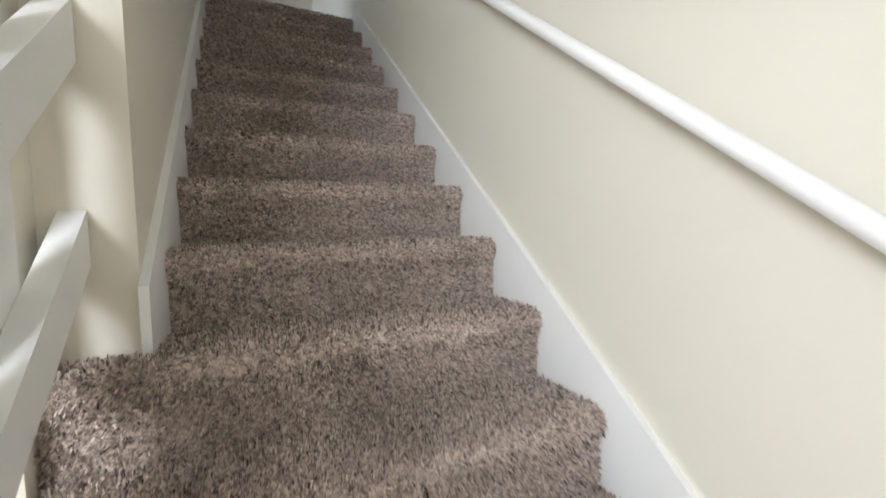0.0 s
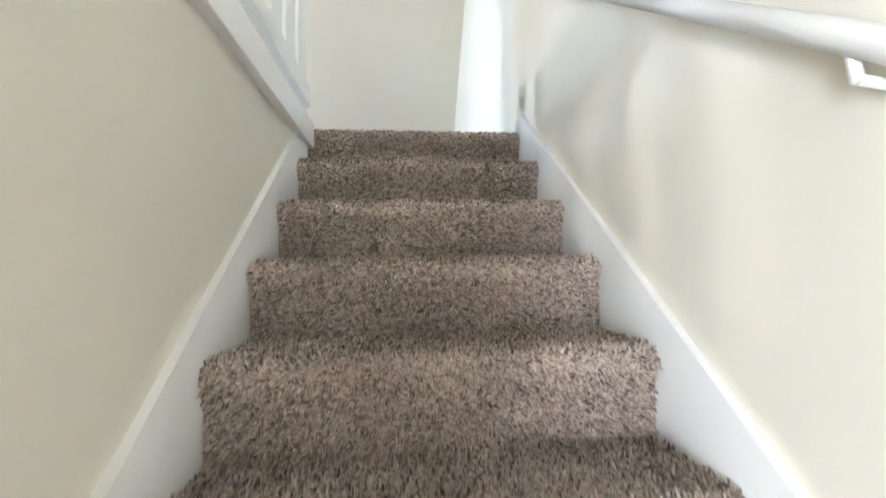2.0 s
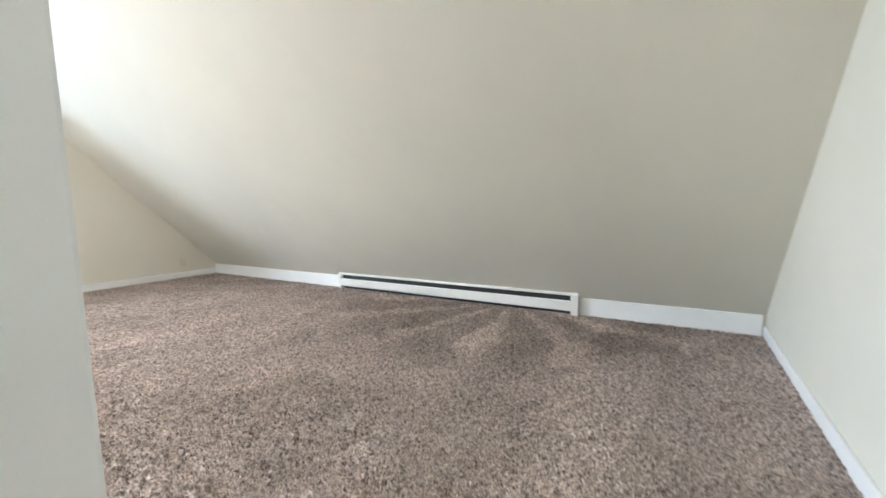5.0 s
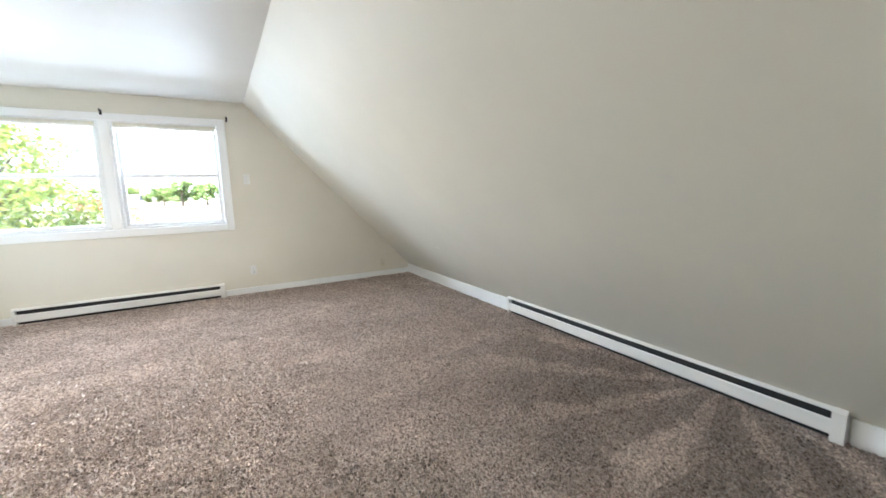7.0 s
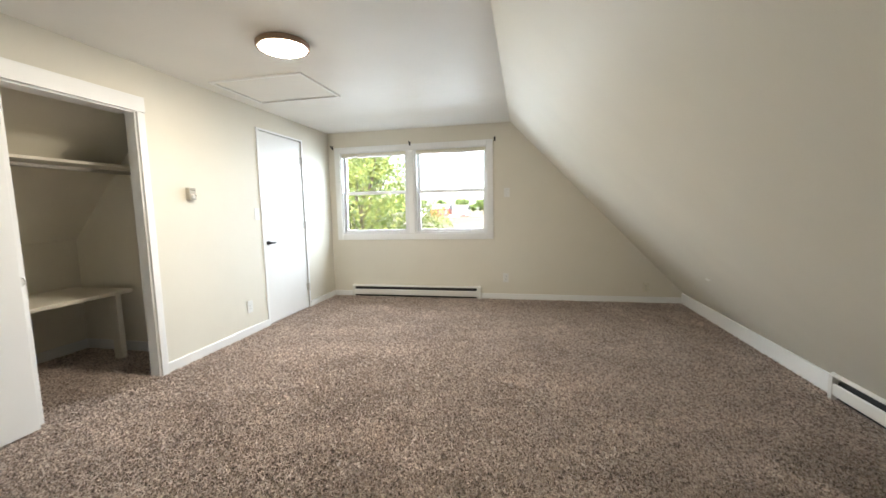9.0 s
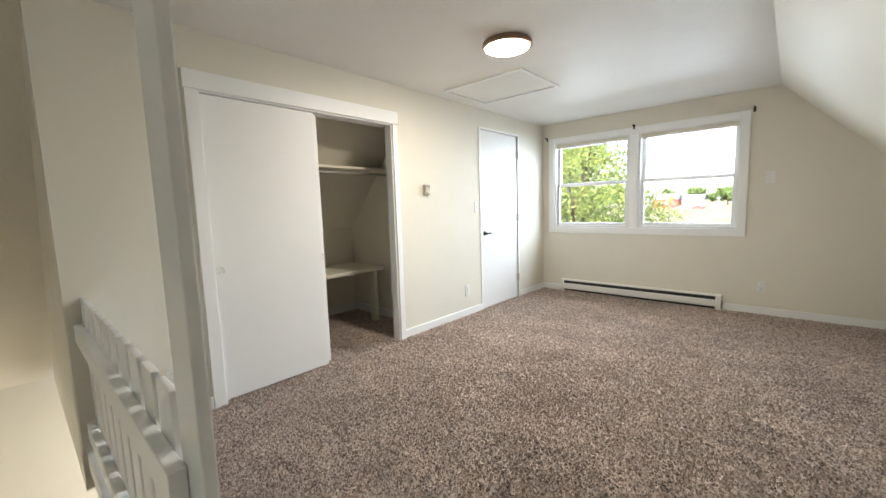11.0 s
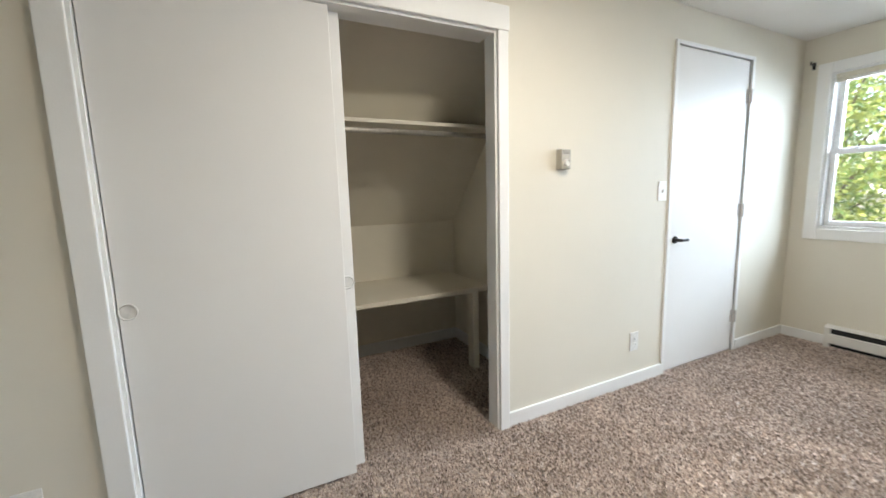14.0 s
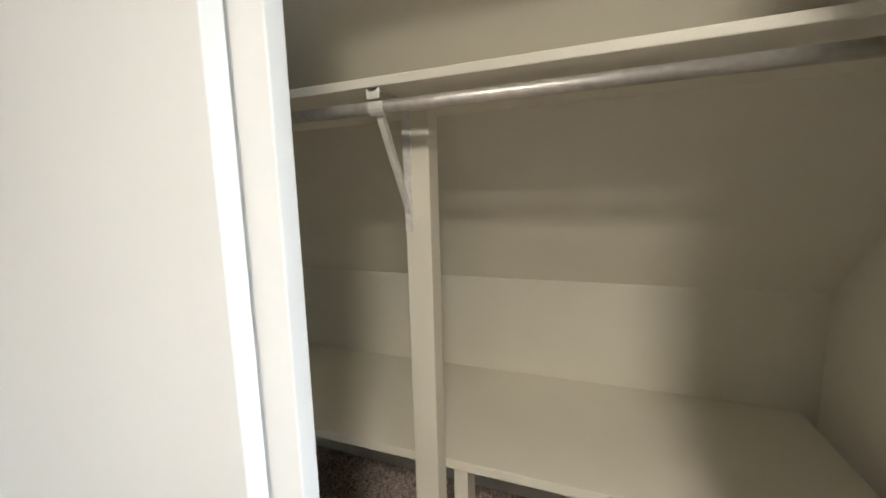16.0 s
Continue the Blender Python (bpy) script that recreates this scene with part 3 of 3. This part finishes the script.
# ---- door ----
dr = thing("door_1", (0, 5.05, 0), "closed flat white painted door with a black lever", "door", "", "structure")
part("door_leaf", solid(-0.042, DY0 + 0.004, 0.012, -0.004, DY1 - 0.004, DZ - 0.004, bevel=0.002), DOOR, dr)
part("door_frame", solid(-0.08, 4.636, 0, 0.010, DY0, DZ + 0.022, bevel=0.003), TRIM, dr)
part("door_frame", solid(-0.08, DY1, 0, 0.010, 5.468, DZ + 0.022, bevel=0.003), TRIM, dr)
part("door_frame", solid(-0.08, DY0 + 0.001, DZ, 0.010, DY1 - 0.001, DZ + 0.022, bevel=0.003), TRIM, dr)
for z in (1.795, 1.03, 0.265):
    bm = tube(bmesh.new(), (0.014, DY1 + 0.001, z - 0.045), (0.014, DY1 + 0.001, z + 0.045), 0.007, 10)
    box(bm, -0.004, DY1 - 0.030, z - 0.045, 0.0, DY1 + 0.0, z + 0.045)
    part("hinge", bm, CHROME, dr)
lev = part("rosette", lathe(bmesh.new(), (-0.004, 4.728, 0.872), [(0.024, 0), (0.024, 0.006), (0.021, 0.010), (0.010, 0.011), (0.011, 0.045)], (1, 0, 0), 28), BLACK, dr)
bm = solid(0.036, 4.720, 0.863, 0.052, 4.790, 0.881, bevel=0.006)
part("lever", bm, BLACK, lev)


# ---- wall plates ----
def plate(name, at, turn, label, category, kind, colour):
    """A wall plate 70 x 115 mm, built facing -y at the origin, then turned to its wall."""
    p = thing(name, (0, 0, 0), label, category, category + " plates")
    part("cover", solid(-0.036, -0.006, -0.058, 0.036, 0, 0.058, bevel=0.003), colour, p)
    if kind == "outlet":
        for s in (-1, 1):
            face = part("socket", lathe(bmesh.new(), (0, -0.006, s * 0.0195), [(0.0165, 0), (0.016, 0.002)], (0, -1, 0), 20), colour, p)
            bm = bmesh.new()
            for dx in (-0.006, 0.006):
                box(bm, dx - 0.001, -0.0086, s * 0.0195 - 0.001, dx + 0.001, -0.0081, s * 0.0195 + 0.007)
            box(bm, -0.002, -0.0086, s * 0.0195 - 0.009, 0.002, -0.0081, s * 0.0195 - 0.005)
            part("slot", bm, DARK, face)
    elif kind == "switch":
        part("toggle", prism(bmesh.new(), [(-0.006, -0.010), (-0.016, 0.006), (-0.012, 0.010), (-0.006, 0.004)], 'x', -0.004, 0.004), colour, p)
    part("screw", lathe(bmesh.new(), (0, -0.006, 0.0 if kind == "outlet" else 0.042), [(0.003, 0), (0.0025, 0.001)], (0, -1, 0), 10), colour, p)
    p.matrix_basis = pose(*at, 0, 0, turn)
    return p


plate("wall_outlet", (0.0, 4.379, 0.277), 90, "ivory duplex wall outlet above the baseboard", "outlet", "outlet", WPLAST)
plate("wall_outlet", (0.0, 1.666, 0.272), 90, "ivory duplex wall outlet beside the closet", "outlet", "outlet", WPLAST)
plate("wall_outlet", (2.399, W, 0.285), 0, "ivory duplex wall outlet beside the window heater", "outlet", "outlet", WPLAST)
plate("wall_outlet", (4.07, W, 0.19), 0, "ivory wall outlet low under the slope", "outlet", "outlet", IVORY)
plate("light_switch", (0.0, 4.574, 1.178), 90, "white light switch beside the door", "switch", "switch", WPLAST)
plate("light_switch", (2.419, W, 1.376), 0, "white wall plate beside the window", "switch", "switch", WPLAST)

th = thing("thermostat", (0, 3.80, 1.35), "beige line-voltage thermostat with a round dial", "thermostat")
part("body", solid(0.004, 3.751, 1.303, 0.036, 3.813, 1.400, bevel=0.004), THERMO, th)
part("base", solid(0, 3.749, 1.300, 0.004, 3.815, 1.403, bevel=0.001), THERMO, th)
part("dial", lathe(bmesh.new(), (0.036, 3.782, 1.333), [(0.018, 0), (0.017, 0.010), (0.016, 0.013), (0.0155, 0.008)], (1, 0, 0), 28), WPLAST, th, "round white dial")
for i in range(3):
    part("vent_slot", solid(0.0362, 3.758, 1.378 + 0.006 * i, 0.0368, 3.806, 1.3802 + 0.006 * i), DARK, th)

# ---- ceiling ----
lamp = thing("ceiling_light", (1.155, 3.41, TOP), "round flush ceiling light, lit, with a bronze rim", "ceiling light")
part("rim", lathe(bmesh.new(), (1.155, 3.41, TOP), [(0.152, 0), (0.160, 0.008), (0.161, 0.030), (0.156, 0.036), (0.142, 0.036), (0.140, 0.026)], (0, 0, -1), 56), BRONZE, lamp, smooth=False)
part("diffuser", lathe(bmesh.new(), (1.155, 3.41, TOP - 0.027), [(0.139, 0), (0.140, 0.010), (0.126, 0.016), (0.08, 0.021), (0.02, 0.023)], (0, 0, -1), 56), GLOW, lamp, "glowing white diffuser", smooth=True)

hatch = thing("attic_hatch", (0.57, 4.21, TOP), "flat white attic hatch in a thin ceiling frame", "hatch")
part("panel", solid(0.193, 3.931, TOP - 0.006, 0.947, 4.509, TOP, bevel=0.001), CEIL, hatch)
part("trim", solid(0.160, 3.895, TOP - 0.014, 0.980, 3.917, TOP, bevel=0.002), TRIM, hatch)
part("trim", solid(0.160, 4.523, TOP - 0.014, 0.980, 4.545, TOP, bevel=0.002), TRIM, hatch)
part("trim", solid(0.160, 3.918, TOP - 0.014, 0.180, 4.522, TOP, bevel=0.002), TRIM, hatch)
part("trim", solid(0.960, 3.918, TOP - 0.014, 0.980, 4.522, TOP, bevel=0.002), TRIM, hatch)

for q in ((0.1805, 3.9175, 0.9595, 3.9305), (0.1805, 4.5095, 0.9595, 4.5225), (0.1805, 3.931, 0.1925, 4.509), (0.9475, 3.931, 0.9595, 4.509)):
    part("gap", solid(q[0], q[1], TOP - 0.002, q[2], q[3], TOP), DARK, hatch)

hk = thing("wall_hook", (4.012, 4.375, 0.612), "small white hook on the sloping wall", "hook")
bm = tube(bmesh.new(), (4.030, 4.375, 0.600), (3.985, 4.375, 0.612), 0.004, 8)
tube(bm, (3.985, 4.375, 0.612), (3.990, 4.340, 0.602), 0.003, 8)
part("pin", bm, WPLAST, hk)

# ---- outside ----
GZ = -3.0
def ground_mat():
    m, t, b = nodes_of("dry_grass")
    p = coords(t)
    n = add(t, "ShaderNodeTexNoise", Scale=0.12, Detail=8.0, Roughness=0.6)
    t.links.new(p, n.inputs["Vector"])
    t.links.new(ramp(t, n.outputs[0], [(0.32, (0.07, 0.085, 0.03)), (0.46, (0.125, 0.108, 0.062)), (0.65, (0.155, 0.130, 0.085))]), b.inputs["Base Color"])
    b.inputs["Roughness"].default_value = 0.95
    return m


GRASS = ground_mat()
BARK = plain("bark", (0.10, 0.075, 0.05), 0.9)
ground = structure("ground", solid(-900, -900, GZ - 0.3, 900, 1500, GZ), GRASS, "wide field of dry yellow-green grass", "ground")


def leaf_mat(name, a, b_):
    m, t, b = nodes_of(name)
    g = t.nodes.new("ShaderNodeNewGeometry")
    t.links.new(ramp(t, g.outputs["Random Per Island"], [(0.0, a), (1.0, b_)]), b.inputs["Base Color"])
    b.inputs["Roughness"].default_value = 0.6
    thin = t.nodes.new("ShaderNodeBsdfTranslucent")
    t.links.new(b.inputs["Base Color"].links[0].from_socket, thin.inputs[0])
    both = t.nodes.new("ShaderNodeMixShader")
    both.inputs[0].default_value = 0.45
    t.links.new(b.outputs[0], both.inputs[1])
    t.links.new(thin.outputs[0], both.inputs[2])
    t.links.new(both.outputs[0], t.nodes["Material Output"].inputs[0])
    return m


LEAF = leaf_mat("leaves", (0.12, 0.20, 0.06), (0.22, 0.29, 0.09))
LEAF2 = leaf_mat("yellowing_leaves", (0.12, 0.21, 0.06), (0.36, 0.38, 0.09))


def leaves(centres, radius, per, size, rng):
    c = np.repeat(np.asarray(centres, float), per, 0)
    n = len(c)
    off = rng.normal(0, 1, (n, 3))
    off *= (radius * rng.random(n) ** 0.5 / np.linalg.norm(off, axis=1))[:, None]
    c = c + off * np.array([1, 1, 0.8])
    u = rng.normal(0, 1, (n, 3))
    u /= np.linalg.norm(u, axis=1)[:, None]
    v = np.cross(u, rng.normal(0, 1, (n, 3)))
    v /= np.linalg.norm(v, axis=1)[:, None]
    s = (size * (0.6 + 0.8 * rng.random(n)))[:, None]
    verts = np.stack([c - u * s, c - v * s * 0.45, c + u * s, c + v * s * 0.45], 1).reshape(-1, 3)
    return verts, np.arange(4 * n).reshape(-1, 4)


def tree(at, height, spread, count, seed, material, label, size=0.055, trunk=0.16, per=230):
    rng = np.random.default_rng(seed)
    t = thing("tree", at, label, "tree")
    bm = bmesh.new()
    x, y, z = at
    pts = [Vector((x + 0.12 * math.sin(i * 1.7) * i / 4, y + 0.1 * math.cos(i * 2.1) * i / 4, z + height * 0.75 * i / 5)) for i in range(6)]
    for i, (a, b) in enumerate(zip(pts, pts[1:])):
        m = Matrix.Translation((a + b) / 2) @ (b - a).to_track_quat('Z', 'Y').to_matrix().to_4x4()
        bmesh.ops.create_cone(bm, cap_ends=True, segments=9, radius1=trunk * (1 - i / 6), radius2=trunk * (1 - (i + 1) / 6), depth=(b - a).length * 1.03, matrix=m)
    centres = []
    for i in range(count):
        f = 0.28 + 0.72 * rng.random()
        a = rng.random() * 6.283
        r = spread * math.sqrt(rng.random()) * (1.15 - abs(f - 0.55) * 1.3)
        c = Vector((x + r * math.cos(a), y + r * math.sin(a), z + height * f))
        centres.append(c)
        if i % 4 == 0:
            s = pts[min(4, max(1, int(f * 5)))]
            m = Matrix.Translation((s + c) / 2) @ (c - s).to_track_quat('Z', 'Y').to_matrix().to_4x4()
            bmesh.ops.create_cone(bm, cap_ends=True, segments=6, radius1=trunk * 0.3, radius2=trunk * 0.07, depth=(c - s).length, matrix=m)
    part("trunk", bm, BARK, t)
    v, f = leaves(centres, spread * 0.24, per, size, rng)
    me = bpy.data.meshes.new("crown")
    me.from_pydata((v - np.array(at)).tolist(), [], f.tolist())
    me.materials.append(material)
    crown = new("crown", me)
    crown.parent = t
    return t


tree((-2.6, 13.2, GZ), 6.6, 2.5, 150, 11, LEAF2, "leafy green and yellow tree outside the window")
tree((-5.8, 17.0, GZ), 8.2, 3.2, 140, 12, LEAF, "leafy green tree behind the other")
rng0 = np.random.default_rng(5)
for i in range(22):
    tree((-150 + 13.0 * i + rng0.random() * 9, 240 + rng0.random() * 40, GZ), 9.0 + 5.0 * rng0.random(), 7.5, 30, 30 + i, LEAF, "distant green tree at the edge of the field", 0.8, 0.5, 90)
for x, y, s in ((-3.4, 19, 2.2), (-1.3, 18, 2.2), (0.3, 20, 1.9), (2.6, 23, 1.6)):
    rngb = np.random.default_rng(int(x * 10 + 100))
    b = thing("bush", (x, y, GZ), "low yellowing bush in the dry field", "bush", "bushes in the field")
    cs = [(x + s * rngb.normal() * 0.6, y + s * rngb.normal() * 0.5, GZ + s * 1.1 * rngb.random()) for _ in range(40)]
    v, f = leaves(cs, s * 0.4, 130, 0.05, rngb)
    me = bpy.data.meshes.new("foliage")
    me.from_pydata((v - np.array((x, y, GZ))).tolist(), [], f.tolist())
    me.materials.append(LEAF2)
    fo = new("foliage", me)
    fo.parent = b

REDP = plain("red_siding", (0.42, 0.06, 0.05), 0.7)
WHITEP = plain("white_siding", (0.75, 0.75, 0.73), 0.7)
ROOF = plain("grey_roof", (0.18, 0.17, 0.17), 0.8)


def house(x, y, w, d, h, wall, label):
    o = thing("house", (x, y, GZ), label, "house", "far houses")
    part("wall", solid(x - w / 2, y, GZ, x + w / 2, y + d, GZ + h), wall, o)
    part("roof", prism(bmesh.new(), [(y - 0.4, GZ + h), (y + d + 0.4, GZ + h), (y + d / 2, GZ + h + d * 0.32)], 'x', x - w / 2 - 0.4, x + w / 2 + 0.4), ROOF, o)
    for i in range(3):
        xx = x - w / 2 + w * (i + 0.7) / 3.4
        wd = part("window", solid(xx, y - 0.06, GZ + h * 0.38, xx + 1.1, y + 0.01, GZ + h * 0.75), WHITEP, o)
        part("pane", solid(xx + 0.1, y - 0.08, GZ + h * 0.38 + 0.1, xx + 1.0, y - 0.062, GZ + h * 0.75 - 0.1), DARK, wd)


house(-46, 226, 11, 9, 4.2, REDP, "far red sided house at the field's edge")
house(-35, 232, 9, 8, 3.8, WHITEP, "far white sided house at the field's edge")
house(-62, 236, 12, 9, 4.2, WHITEP, "far white sided house behind the field")



def car(x, y, paint, label):
    o = thing("car", (x, y, GZ), label, "car", "far parked cars")
    side = [(x - 2.1, GZ + 0.35), (x + 2.1, GZ + 0.35), (x + 2.1, GZ + 0.85), (x + 1.1, GZ + 0.95), (x + 0.55, GZ + 1.45), (x - 1.2, GZ + 1.45), (x - 1.8, GZ + 0.95), (x - 2.1, GZ + 0.9)]
    part("body", prism(bmesh.new(), side, 'y', y - 0.85, y + 0.85), paint, o)
    part("side_window", prism(bmesh.new(), [(x - 1.4, GZ + 0.97), (x + 0.8, GZ + 0.97), (x + 0.45, GZ + 1.38), (x - 1.1, GZ + 1.38)], 'y', y - 0.87, y - 0.851), DARK, o)
    for dx in (-1.35, 1.3):
        part("wheel", lathe(bmesh.new(), (x + dx, y - 0.70, GZ + 0.33), [(0.30, 0), (0.33, 0.04), (0.33, 0.16), (0.30, 0.2)], (0, -1, 0), 18), DARK, o)


car(-24.5, 180, REDP, "far red car parked at the field's edge")
car(-30.0, 182, WHITEP, "far white car parked at the field's edge")
car(-19.0, 184, WHITEP, "far white car parked at the field's edge")
wire = thing("power_line", (0, 19, 3.4), "dark overhead power line across the sky", "cable")
part("cable", tube(bmesh.new(), (-30, 19, 4.1), (40, 19, 4.75), 0.018, 6), BLACK, wire)

# ---- carpet pile of the floors, last ----
flat = lambda x0, x1, z=0.0: [(x0, z), (x1, z)]
pile("room_pile", [(flat(0.0, XR), 1.307, W), (flat(X1 + 0.06, XR), G, 1.307), (flat(XL, 0.0), 1.376, 3.82)], 30000, None, 8, 0.012, 0.006, PILE_ROOM)
bpy.data.objects["room_pile"].parent = floor
